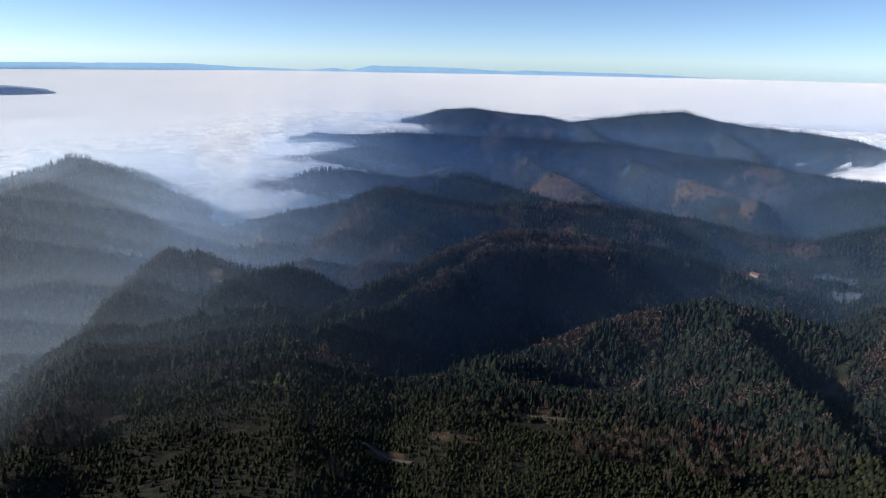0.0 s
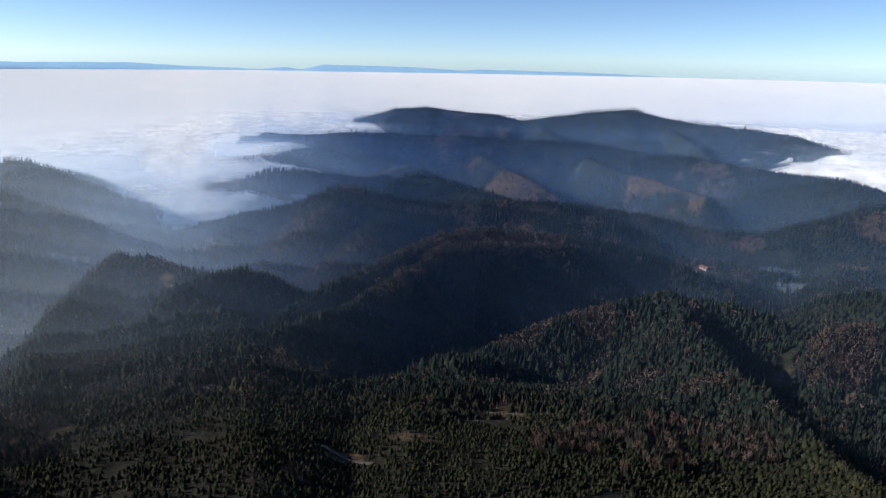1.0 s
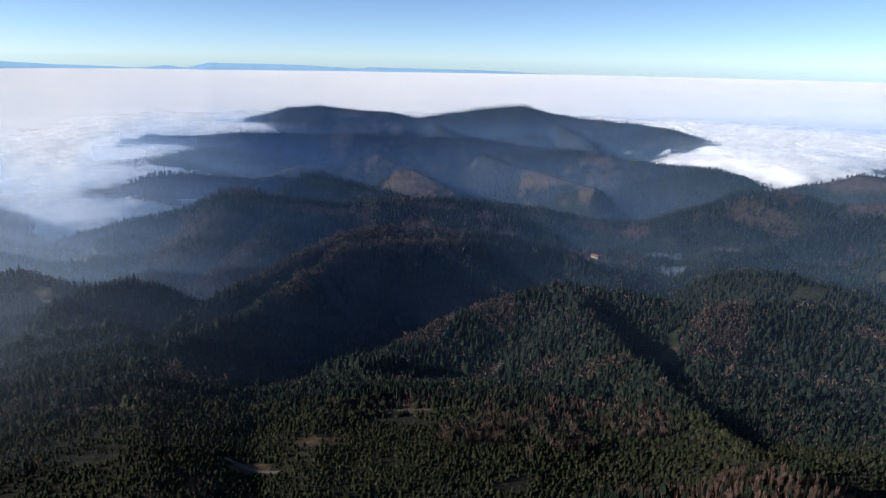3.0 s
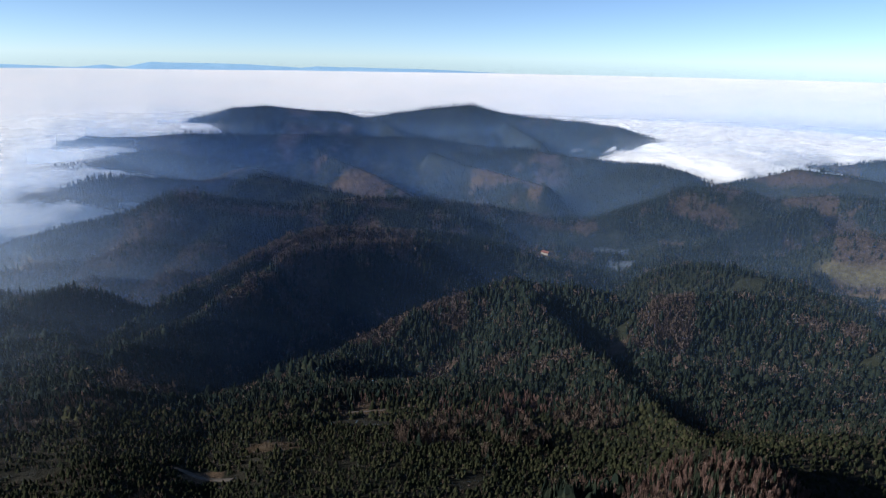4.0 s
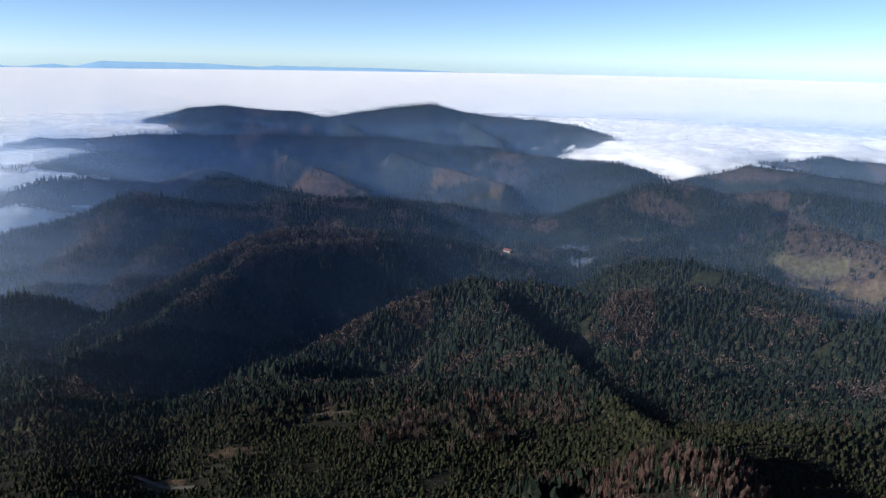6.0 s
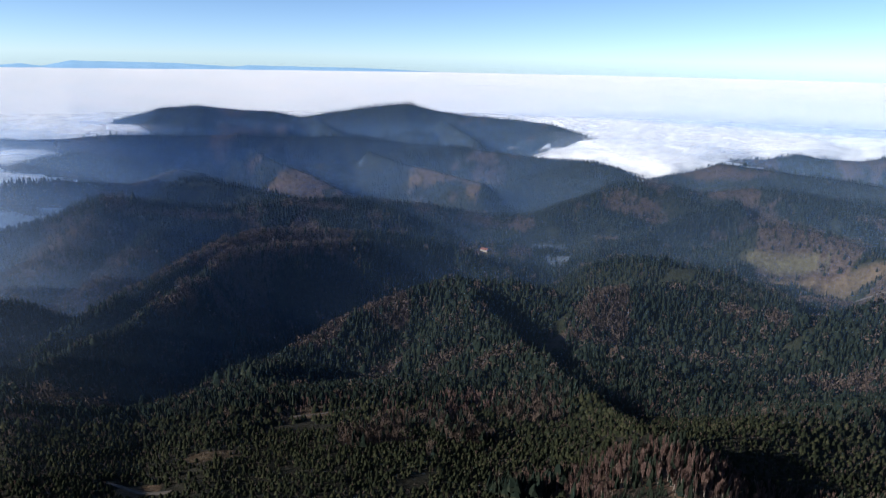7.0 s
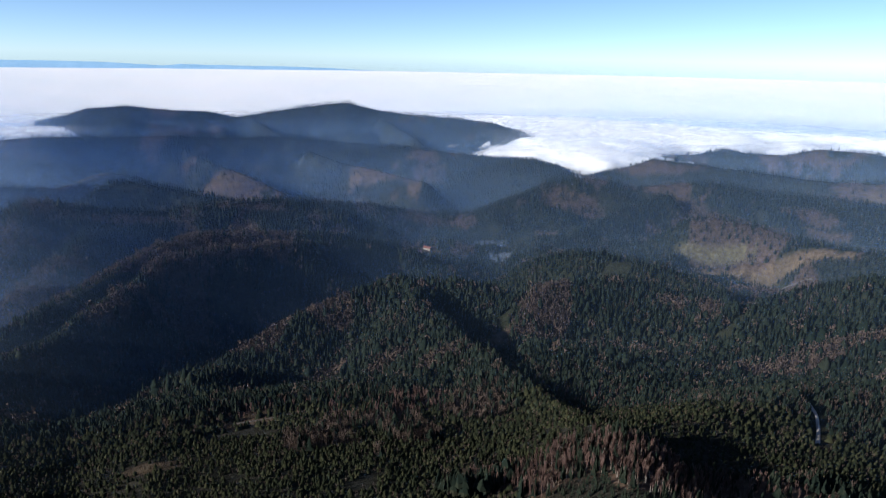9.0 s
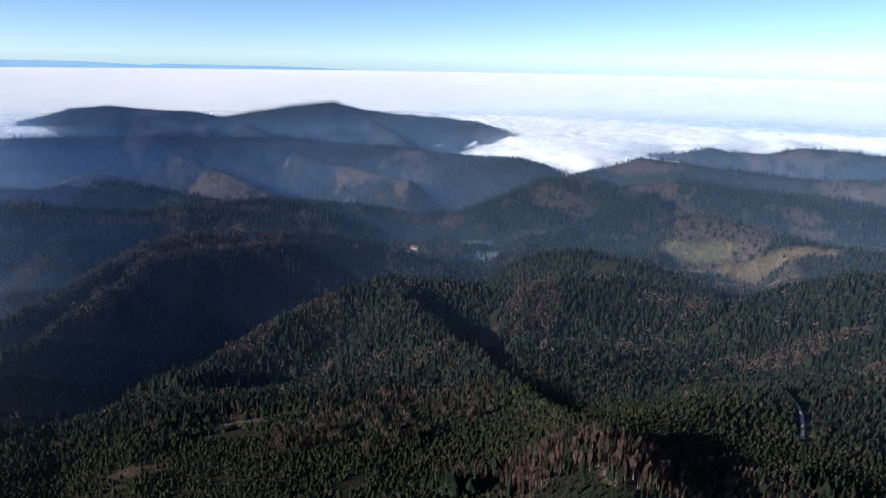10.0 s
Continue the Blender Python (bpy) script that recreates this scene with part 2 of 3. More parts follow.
def cloud_material():
    m, nodes, links, b = material("cloud_top", 1.0)
    n = noise_node(nodes, links, 240, 6)
    r = ramp(nodes, [(0.3, (0.81, 0.85, 0.87)), (0.65, (0.88, 0.89, 0.90))])
    links.new(n.outputs["Fac"], r.inputs["Fac"])
    links.new(r.outputs["Color"], b.inputs["Base Color"])
    b.inputs["Specular IOR Level"].default_value, b.inputs["Roughness"].default_value = 0.0, 1.0
    att = nodes.new("ShaderNodeAttribute")
    att.attribute_name = "dense"
    torn = noise_node(nodes, links, 120, 6, 0.65)
    edge = nodes.new("ShaderNodeMath")
    edge.operation = "MULTIPLY_ADD"
    edge.inputs[1].default_value = 1.6
    links.new(att.outputs["Fac"], edge.inputs[0])
    shift = nodes.new("ShaderNodeMath")
    shift.operation = "MULTIPLY_ADD"
    shift.inputs[1].default_value, shift.inputs[2].default_value = 1.5, -1.15
    links.new(torn.outputs["Fac"], shift.inputs[0])
    links.new(shift.outputs[0], edge.inputs[2])
    edge.use_clamp = True
    links.new(edge.outputs[0], b.inputs["Alpha"])
    return m


def veil_material(name, thin, low, high, grain, colour, patchy=0.5, tinted=False):
    """Mist that lets light through: thicker below, thinner above, uneven."""
    m = bpy.data.materials.new(name)
    m.use_nodes = True
    nodes, links = m.node_tree.nodes, m.node_tree.links
    nodes.clear()
    out = nodes.new("ShaderNodeOutputMaterial")
    geo = nodes.new("ShaderNodeNewGeometry")
    sep = nodes.new("ShaderNodeSeparateXYZ")
    links.new(geo.outputs["Position"], sep.inputs[0])
    mr = nodes.new("ShaderNodeMapRange")
    mr.interpolation_type = "SMOOTHSTEP"
    for k, val in zip(("From Min", "From Max", "To Min", "To Max"), (low, high, thin, 0.0)):
        mr.inputs[k].default_value = val
    links.new(sep.outputs["Z"], mr.inputs["Value"])
    n = noise_node(nodes, links, grain, 4)
    mr2 = nodes.new("ShaderNodeMapRange")
    for k, val in zip(("From Min", "From Max", "To Min", "To Max"), (0.3, 0.7, 1 - patchy, 1 + patchy)):
        mr2.inputs[k].default_value = val
    links.new(n.outputs["Fac"], mr2.inputs["Value"])
    mul = nodes.new("ShaderNodeMath")
    mul.operation, mul.use_clamp = "MULTIPLY", True
    att = nodes.new("ShaderNodeAttribute")
    att.attribute_name = "dense"
    wet = nodes.new("ShaderNodeMath")
    wet.operation = "MULTIPLY"
    links.new(mr.outputs["Result"], wet.inputs[0])
    links.new(att.outputs["Fac"], wet.inputs[1])
    links.new(wet.outputs[0], mul.inputs[0])
    links.new(mr2.outputs["Result"], mul.inputs[1])
    clear, dif, tra = nodes.new("ShaderNodeBsdfTransparent"), nodes.new("ShaderNodeBsdfDiffuse"), nodes.new("ShaderNodeBsdfTranslucent")
    hue = nodes.new("ShaderNodeAttribute")
    hue.attribute_name = "tint"
    for scatter_node in (dif, tra):
        scatter_node.inputs[0].default_value = (*colour, 1)
        if tinted:
            links.new(hue.outputs["Color"], scatter_node.inputs[0])
    both, mix = nodes.new("ShaderNodeMixShader"), nodes.new("ShaderNodeMixShader")
    both.inputs[0].default_value = 0.6
    links.new(dif.outputs[0], both.inputs[1])
    links.new(tra.outputs[0], both.inputs[2])
    links.new(mul.outputs[0], mix.inputs[0])
    links.new(clear.outputs[0], mix.inputs[1])
    links.new(both.outputs[0], mix.inputs[2])
    links.new(mix.outputs[0], out.inputs["Surface"])
    return m


# ---- mesh helpers ----
def mesh_from(name, verts, faces, mat, smooth=True):
    """A mesh from arrays of points and of faces that all have the same number of corners."""
    verts, faces = np.asarray(verts, np.float32), np.asarray(faces, np.int32)
    me = bpy.data.meshes.new(name)
    me.vertices.add(len(verts))
    me.vertices.foreach_set("co", verts.ravel())
    me.loops.add(faces.size)
    me.loops.foreach_set("vertex_index", faces.ravel())
    me.polygons.add(len(faces))
    me.polygons.foreach_set("loop_start", np.arange(0, faces.size, faces.shape[1], dtype=np.int32))
    me.polygons.foreach_set("use_smooth", np.full(len(faces), smooth))
    me.update(calc_edges=True)
    me.materials.append(mat)
    return me


def grid_faces(rows, cols):
    i = np.arange((rows - 1) * cols).reshape(rows - 1, cols)[:, :-1].ravel()
    return np.stack([i, i + 1, i + cols + 1, i + cols], 1)


def polar(radii, angles):
    rr, aa = np.meshgrid(radii, np.radians(angles), indexing="ij")
    return (rr * np.sin(aa)).ravel(), (rr * np.cos(aa)).ravel(), rr.ravel()


# ---- what covers the ground ----
# centre x, y, half sizes, turn, kind: 1 bare woods, 2 meadow, 3 bare earth, 4 frost, 5 dry grass, 6 birches, 7 young spruces, 8 tall old spruces, 9 dry pasture
RIGHT_PATCHES = [
    (800, 480, 120, 120, -59, 0),
    (1302, 1006, 127, 69, -52, 1),
    (1244, 1033, 88, 15, -50, 2),
    (1292, 905, 152, 19, -55, 9),
    (551, 731, 39, 65, -37, 1),
    (479, 729, 23, 11, -33, 1),
    (576, 648, 19, 10, -42, 1),
    (600, 611, 30, 13, -44, 1),
    (696, 629, 18, 9, -48, 1),
    (752, 428, 27, 9, -60, 1),
    (1158, 1524, 50, 29, -37, 1),
    (1209, 1455, 58, 34, -40, 1),
    (1057, 1419, 34, 21, -37, 5),
    (1166, 1303, 15, 5, -42, 3),
    (1228, 929, 38, 23, -53, 4),
]
FAR_RIGHT_PATCHES = [
    (800, 480, 120, 120, -59, 0),
    (1661, 1664, 165, 28, -45, 1),
    (2358, 1514, 74, 17, -57, 1),
    (2039, 1172, 83, 21, -60, 1),
    (1667, 1078, 70, 18, -57, 1),
    (2045, 1103, 61, 38, -62, 5),
    (1662, 1019, 51, 12, -58, 1),
    (897, 1404, 34, 42, -33, 4),
    (913, 1491, 49, 11, -31, 4),
    (680, 2548, 45, 8, -15, 4),
    (360, 2367, 105, 55, -9, 5),
    (891, 2196, 125, 60, -22, 5),
    (952, 2043, 24, 50, -25, 5),
    (-17, 2323, 122, 66, 0, 5),
]
MAIN_PATCHES = [
    (95, 1290, 92, 120, -4, 1),
    (269, 1389, 120, 85, -11, 1),
    (190, 1335, 90, 50, -8, 1),
    (103, 1205, 21, 44, -5, 1),
    (-15, 1085, 22, 60, -30, 1),
    (-112, 985, 36, 75, -28, 7),
    (-55, 1095, 34, 70, -28, 7),
    (5, 1190, 34, 60, -30, 7),
    (-361, 1488, 81, 37, 14, 5),
    (-247, 1420, 63, 22, 10, 1),
    (19, 1696, 164, 15, -1, 1),
    (334, 1716, 92, 16, -11, 1),
    (743, 1559, 64, 31, -25, 5),
    (735, 1657, 64, 22, -24, 5),
    (833, 1490, 30, 36, -29, 1),
]
FOREGROUND_PATCHES = [
    (97, 581, 23, 19, -10, 5),
    (255, 834, 31, 24, -17, 1),
    (282, 521, 26, 29, -28, 1),
    (315, 748, 28, 7, -23, 1),
    (-257, 609, 58, 32, 23, 5),
    (-194, 591, 14, 38, 18, 1),
    (-121, 722, 39, 70, 10, 1),
    (-37, 436, 15, 9, 5, 3),
    (86, 561, 30, 19, -9, 5),
    (220, 505, 19, 25, -23, 1),
    (-337, 685, 54, 49, 26, 1),
    (-303, 476, 55, 60, 33, 1),
    (341, 663, 39, 9, -27, 1),
    (10, 474, 25, 13, -1, 5),
]
LEFT_PATCHES = [
    (-448, 1503, 34, 116, 17, 9),
    (-625, 1241, 46, 13, 27, 4),
    (-614, 1076, 20, 26, 30, 4),
    (-617, 932, 14, 64, 33, 4),
    (-544, 1707, 25, 93, 18, 4),
    (-377, 1052, 49, 23, 20, 5),
    (-365, 1458, 79, 41, 14, 5),
]
STAND_PATCHES = [
    (236, 294, 50, 32, -39, 6),
    (278, 244, 42, 46, -49, 6),
    (336, 221, 36, 28, -57, 6),
    (290, 286, 16, 10, -45, 8),
    (388, 203, 23, 17, -62, 8),
    (182, 314, 19, 13, -30, 8),
]
PATCHES = RIGHT_PATCHES + FAR_RIGHT_PATCHES + MAIN_PATCHES + FOREGROUND_PATCHES + LEFT_PATCHES + STAND_PATCHES


def cover_kind(x, y):
    """0 spruce, 1 bare woods, 2 meadow, 3 earth, 4 frost."""
    mixed = 0.6 * fbm(x, y, 230, 4, 77) + 0.4 * fbm(x, y, 60, 3, 78)
    kind = np.where(mixed > np.interp(np.hypot(x, y), [0, 1150, 1450, 2300, 2700], [0.66, 0.64, 0.60, 0.58, 0.62]), 1, 0)
    west = (x < 0.12 * y) & (np.hypot(x, y) > 1120) & (np.hypot(x, y) < 1850)
    kind = np.where(west & (mixed > 0.52), 1, kind)
    for px, py, a, b, turn, what in PATCHES:
        c, s = math.cos(radians(turn)), math.sin(radians(turn))
        u, v = ((x - px) * c + (y - py) * s) / a, (-(x - px) * s + (y - py) * c) / b
        edge = np.hypot(u, v) + {2: 0.5, 9: 0.6, 3: 1.4, 4: 1.3, 5: 1.4}.get(what, 0.9) * (fbm(x, y, 16.0 if what == 4 else 0.8 * min(a, b) + 8, 3, 41) - 0.5)
        kind = np.where(edge < 1, what, kind)
    return kind


# half-buried tracks: width, then the places they pass
TRACKS = {
    "hill_track": (5.0, [(-427, 1044), (-392, 1036), (-354, 1020), (-326, 1017)]),
    "forest_track": (3.4, [(-213, 557), (-204, 573), (-207, 593), (-183, 592), (-149, 565)]),
    "clearing_track": (4.5, [(-60, 452), (-41, 434), (-17, 420)]),
    "gravel_road": (3.2, [(462, 264), (478, 274), (496, 288), (508, 303), (516, 312)]),
    "meadow_track": (3.0, [(1267, 896), (1279, 822), (1296, 772), (1313, 718)]),
    "heath_track": (3.5, [(79, 575), (107, 562), (148, 557)]),
}
HOUSES = [(707, 1550), (731, 1530), (759, 1544), (934, 2228), (-594, 1855), (-596, 1913), (-584, 1921), (-547, 1669), (-608, 1935), (-572, 1900), (-617, 1252), (-607, 1270)]


def open_ground(x, y):
    """True where a track or a house keeps the trees away."""
    free = np.zeros(x.shape, bool)
    for width, line in TRACKS.values():
        for (x0, y0), (x1, y1) in zip(line, line[1:]):
            dx, dy = x1 - x0, y1 - y0
            s = np.clip(((x - x0) * dx + (y - y0) * dy) / (dx * dx + dy * dy), 0, 1)
            free |= np.hypot(x - x0 - s * dx, y - y0 - s * dy) < width * 0.5 + 4.5
    for x0, y0 in HOUSES:
        free |= np.hypot(x - x0 * 0.99, y - y0 * 0.99) < 24
    return free


# Frost is dark blue: the valley floors' shade is put into its colour.
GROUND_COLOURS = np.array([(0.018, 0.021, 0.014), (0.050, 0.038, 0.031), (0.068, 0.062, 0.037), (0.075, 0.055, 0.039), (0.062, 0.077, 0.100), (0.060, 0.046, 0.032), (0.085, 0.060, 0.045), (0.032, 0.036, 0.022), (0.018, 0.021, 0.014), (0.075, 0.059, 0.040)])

# ---- ground ----
angles = np.concatenate([np.arange(-180, -44, 4.0), np.arange(-44, 74, 0.25), np.arange(74, 179, 4.0), [180.0]])
radii = np.concatenate([np.arange(0, 240, 30.0), np.geomspace(240, 4990, 380)])
gx, gy, gr = polar(radii, angles)
gz = ground_z(gx, gy)
ground = tagged(new("ground", mesh_from("ground", np.stack([gx, gy, gz], 1), grid_faces(len(radii), len(angles)), ground_material())),
                "wooded hill country with leaf litter, meadows and frosted valley floors", "ground", kind="structure")
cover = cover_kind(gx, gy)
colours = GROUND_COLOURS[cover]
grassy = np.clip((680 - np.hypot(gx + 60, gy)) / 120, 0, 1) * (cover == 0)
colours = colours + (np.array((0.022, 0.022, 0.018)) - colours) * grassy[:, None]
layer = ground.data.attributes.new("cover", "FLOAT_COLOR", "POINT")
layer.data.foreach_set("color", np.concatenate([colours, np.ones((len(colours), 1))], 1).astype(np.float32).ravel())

# ---- sea of cloud ----
def from_shore(x, y):
    """How far a place lies inside the shore of the cloud (outside: minus)."""
    bank = np.arange(-180, 181, 0.75)
    far = np.full(x.shape, 1e9)
    for x0, y0 in zip(shore(bank) * np.sin(np.radians(bank)), shore(bank) * np.cos(np.radians(bank))):
        np.minimum(far, (x - x0) ** 2 + (y - y0) ** 2, out=far)
    return np.sqrt(far) * np.where(np.hypot(x, y) < shore(np.degrees(np.arctan2(x, y))), 1, -1)


def cloud_sheet():
    cr = np.concatenate([np.arange(1700, 3600, 16.0), np.linspace(3600, 4940, 70)])
    ca = np.concatenate([np.arange(-180, -44, 4.0), np.arange(-44, 74, 0.45), np.arange(74, 179, 4.0), [180.0]])
    cx, cy, crr = polar(cr, ca)
    inside = np.clip((from_shore(cx, cy) + (fbm(cx, cy, 160, 4, 310) - 0.5) * 260) / 520, 0, 1)
    inside = inside * inside * (3 - 2 * inside)
    calm = np.clip((4300 - crr) / 1500, 0.05, 1)
    cz = cloud_z(crr) + (fbm(cx, cy * 1.5, 360, 4, 301) - 0.5) * 10 * calm - 95 * inside
    return np.stack([cx, cy, cz], 1), grid_faces(len(cr), len(ca)), 1 - inside


def fog_sheet(lift, seed):
    """A flat, torn layer of fog along the shore that thins out over the land."""
    cr, ca = np.arange(1750, 3500, 22.0), np.arange(-44, 74, 0.6)
    cx, cy, crr = polar(cr, ca)
    ins = from_shore(cx, cy)
    dense = np.clip(1 - (ins + 60 * (fbm(cx, cy, 120, 3, seed) - 0.5)) / 260, 0, 1) ** 1.5 * np.clip((ins + 700) / 300, 0, 1)
    cz = cloud_z(crr) + lift + (fbm(cx, cy, 200, 4, seed) - 0.5) * 26
    return np.stack([cx, cy, cz], 1), grid_faces(len(cr), len(ca)), dense


vv, ff, dense = cloud_sheet()
ff = ff[dense[ff].max(1) > 0.005]
cloud = tagged(new("sea_of_cloud", mesh_from("sea_of_cloud", vv, ff, cloud_material())),
               "flat white sea of cloud filling the plain to the horizon", "cloud", kind="structure")
cloud.data.attributes.new("dense", "FLOAT", "POINT").data.foreach_set("value", dense.astype(np.float32))
for lift, seed in ((-30, 320), (-8, 330), (10, 345)):
    vv, ff, dense = fog_sheet(lift, seed)
    ff = ff[dense[ff].max(1) > 0.01]
    wisps = tagged(new("fog_wisps", mesh_from("fog_wisps", vv, ff, veil_material("wisps", 0.36, 600, 900, 110, (0.95, 0.95, 0.95), 1.0))),
                   "loose wisps of fog along the edge of the cloud", "fog", kind="stuff")
    wisps.data.attributes.new("dense", "FLOAT", "POINT").data.foreach_set("value", dense.astype(np.float32))

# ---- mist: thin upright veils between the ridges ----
# Blue air haze is put into the sheets' colour, paler towards the sun.
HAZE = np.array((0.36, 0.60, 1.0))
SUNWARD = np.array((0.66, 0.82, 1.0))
scene.cycles.transparent_max_bounces = 64
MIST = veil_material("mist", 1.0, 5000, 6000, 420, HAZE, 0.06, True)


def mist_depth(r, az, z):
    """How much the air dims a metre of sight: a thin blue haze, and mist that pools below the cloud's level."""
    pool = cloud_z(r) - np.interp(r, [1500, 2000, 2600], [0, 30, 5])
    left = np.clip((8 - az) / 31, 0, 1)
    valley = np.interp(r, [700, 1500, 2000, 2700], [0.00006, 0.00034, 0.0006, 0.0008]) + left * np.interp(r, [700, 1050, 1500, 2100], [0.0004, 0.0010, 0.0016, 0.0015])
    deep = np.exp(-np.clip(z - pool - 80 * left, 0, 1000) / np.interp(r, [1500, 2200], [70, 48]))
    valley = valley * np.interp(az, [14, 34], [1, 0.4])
    # Haze past the shore is added only rightward, to dim the cloud there.
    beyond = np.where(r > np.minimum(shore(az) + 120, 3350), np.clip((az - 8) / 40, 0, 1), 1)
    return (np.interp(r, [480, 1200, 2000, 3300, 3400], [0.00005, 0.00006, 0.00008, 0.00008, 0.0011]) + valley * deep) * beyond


STEP = 1.085
for k in range(25):
    rad = 480 * STEP ** k
    va, zs = np.arange(-80, 100, 1.0), np.concatenate([np.linspace(-60, 330, 22), [480]])
    aa, zz = np.meshgrid(np.radians(va), zs, indexing="xy")
    rr = rad + 0.02 * rad * np.sin(aa * 7 + 2 * k)
    vv = np.stack([(rr * np.sin(aa)).ravel(), (rr * np.cos(aa)).ravel(), zz.ravel()], 1)
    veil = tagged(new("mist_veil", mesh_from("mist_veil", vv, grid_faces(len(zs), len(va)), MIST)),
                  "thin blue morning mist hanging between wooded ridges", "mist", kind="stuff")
    az = np.degrees(aa)
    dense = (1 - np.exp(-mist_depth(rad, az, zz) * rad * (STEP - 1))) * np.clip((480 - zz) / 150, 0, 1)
    # Veil colour is whitened by bearing, standing in for light near the sun.
    sun_side = np.clip((2 - az) / 30, 0, 1)
    tint = HAZE + (SUNWARD - HAZE) * sun_side.ravel()[:, None]
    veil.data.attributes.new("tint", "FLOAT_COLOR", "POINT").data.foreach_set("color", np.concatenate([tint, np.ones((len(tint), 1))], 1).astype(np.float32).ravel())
    veil.data.attributes.new("dense", "FLOAT", "POINT").data.foreach_set("value", dense.ravel().astype(np.float32))

# ---- far range beyond the cloud ----
def far_range():
    az = np.arange(-60, 24, 0.25)
    crest = np.interp(az, [-60, -33, -25, -20.6, -16.4, -11.1, -9.3, -7.9, -6.1, 0.5, 3.5, 5.2, 6.5, 12.5, 15.6, 19, 22.7], [25, 21, 24, 27, 12, 0, 13, 3, 28, 25, 14, 7, 16, 13, 10, 4, -6])
    top = 406 + 1.3 * crest + (fbm(az * 10, az * 0, 12, 3, 5) - 0.5) * 7
    rows = []
    for rad, zz in ((4900, np.full(len(az), 380.0)), (4955, top), (4985, top * 0 + 380)):
        rows.append(np.stack([rad * np.sin(np.radians(az)), rad * np.cos(np.radians(az)), zz], 1))
    # Air haze is painted in as blue, and the slopes glow to stay even.
    m, nodes, links, b = material("haze_glow_range", 1.0)
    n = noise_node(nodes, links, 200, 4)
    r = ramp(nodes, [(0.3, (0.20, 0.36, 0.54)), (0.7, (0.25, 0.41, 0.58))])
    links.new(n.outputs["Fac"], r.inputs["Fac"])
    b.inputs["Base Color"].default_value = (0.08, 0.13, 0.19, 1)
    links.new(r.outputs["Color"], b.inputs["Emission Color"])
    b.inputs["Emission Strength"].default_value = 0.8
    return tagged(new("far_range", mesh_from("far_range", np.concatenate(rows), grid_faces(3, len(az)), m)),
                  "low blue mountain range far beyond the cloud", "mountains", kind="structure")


far_range()


def far_hill():
    """A low wooded back that just clears the cloud, far off."""
    az = np.linspace(-47, -30.2, 40)
    up = np.clip((-30.2 - az) / 2.6, 0, 1) ** 0.8 * (0.8 + 0.35 * value_noise(az * 10, az * 0, 14, 3))
    rows = [np.stack([rad * np.sin(np.radians(az)), rad * np.cos(np.radians(az)), zz], 1)
            for rad, zz in ((4040, np.full(40, 285.0)), (4080, 305 + 16 * up), (4120, 310 + 22 * up), (4230, np.full(40, 290.0)))]
    m, nodes, links, b = material("haze_painted_wood", 1.0)
    n = noise_node(nodes, links, 60, 5)
    # Pale blue ramp: the air's haze is painted into the wood's colour.
    r = ramp(nodes, [(0.3, (0.24, 0.36, 0.50)), (0.7, (0.32, 0.45, 0.60))])
    links.new(n.outputs["Fac"], r.inputs["Fac"])
    links.new(r.outputs["Color"], b.inputs["Base Color"])
    tagged(new("far_hill", mesh_from("far_hill", np.concatenate(rows), grid_faces(4, 40), m)),
           "low blue hill rising out of the cloud far off", "hill", kind="structure")


far_hill()

# ---- tracks ----
def gravel(k=1.0):
    m, nodes, links, b = material("pale_gravel", 0.95)
    n = noise_node(nodes, links, 6, 5, 0.7)
    r = ramp(nodes, [(0.3, (0.075 * k, 0.065 * k, 0.056 * k)), (0.7, (0.15 * k, 0.135 * k, 0.12 * k))])
    links.new(n.outputs["Fac"], r.inputs["Fac"])
    links.new(r.outputs["Color"], b.inputs["Base Color"])
    return m


GRAVEL = gravel(0.6)
PALE_GRAVEL = gravel(2.6)
for track_name, (width, line) in TRACKS.items():
    pts = np.array(line, float)
    at_ = np.linspace(0, len(pts) - 1, 14 * (len(pts) - 1) + 1)
    px, py = np.interp(at_, range(len(pts)), pts[:, 0]), np.interp(at_, range(len(pts)), pts[:, 1])
    soft = np.ones(9) / 9
    px, py = (np.convolve(np.pad(c, 4, mode="edge"), soft, "valid") for c in (px, py))
    tx, ty = np.gradient(px), np.gradient(py)
    long_ = np.hypot(tx, ty) + 1e-6
    wide = width * (0.8 + 0.4 * value_noise(px, py, 12, 4))
    rows = []
    for side in (-0.5, -0.17, 0.17, 0.5):
        sx, sy = px - ty / long_ * wide * side, py + tx / long_ * wide * side
        rows.append(np.stack([sx, sy, ground_z(sx, sy) + (0.9 if abs(side) < 0.3 else 0.3)], 1))
    tagged(new(track_name, mesh_from(track_name, np.concatenate(rows), grid_faces(4, len(px)), PALE_GRAVEL if track_name == "gravel_road" else GRAVEL)),
           "pale gravel track through the woods", "track", kind="structure")

# ---- trees ----
def join(pieces):
    verts, faces, n = [], [], 0
    for v, f in pieces:
        verts.append(np.asarray(v, float))
        faces.append(np.asarray(f, int) + n)
        n += len(v)
    return np.concatenate(verts), np.concatenate(faces)


def spike(base, tip, radius, sides=3, turn=0.0):
    """A thin tapering limb from base to tip."""
    base, tip = Vector(base), Vector(tip)
    axis = (tip - base).normalized()
    u = axis.orthogonal().normalized()
    w = axis.cross(u)
    ring = [base + radius * (math.cos(turn + 2 * math.pi * k / sides) * u + math.sin(turn + 2 * math.pi * k / sides) * w) for k in range(sides)]
    return [tuple(p) for p in ring] + [tuple(tip)], [(k, (k + 1) % sides, sides) for k in range(sides)]


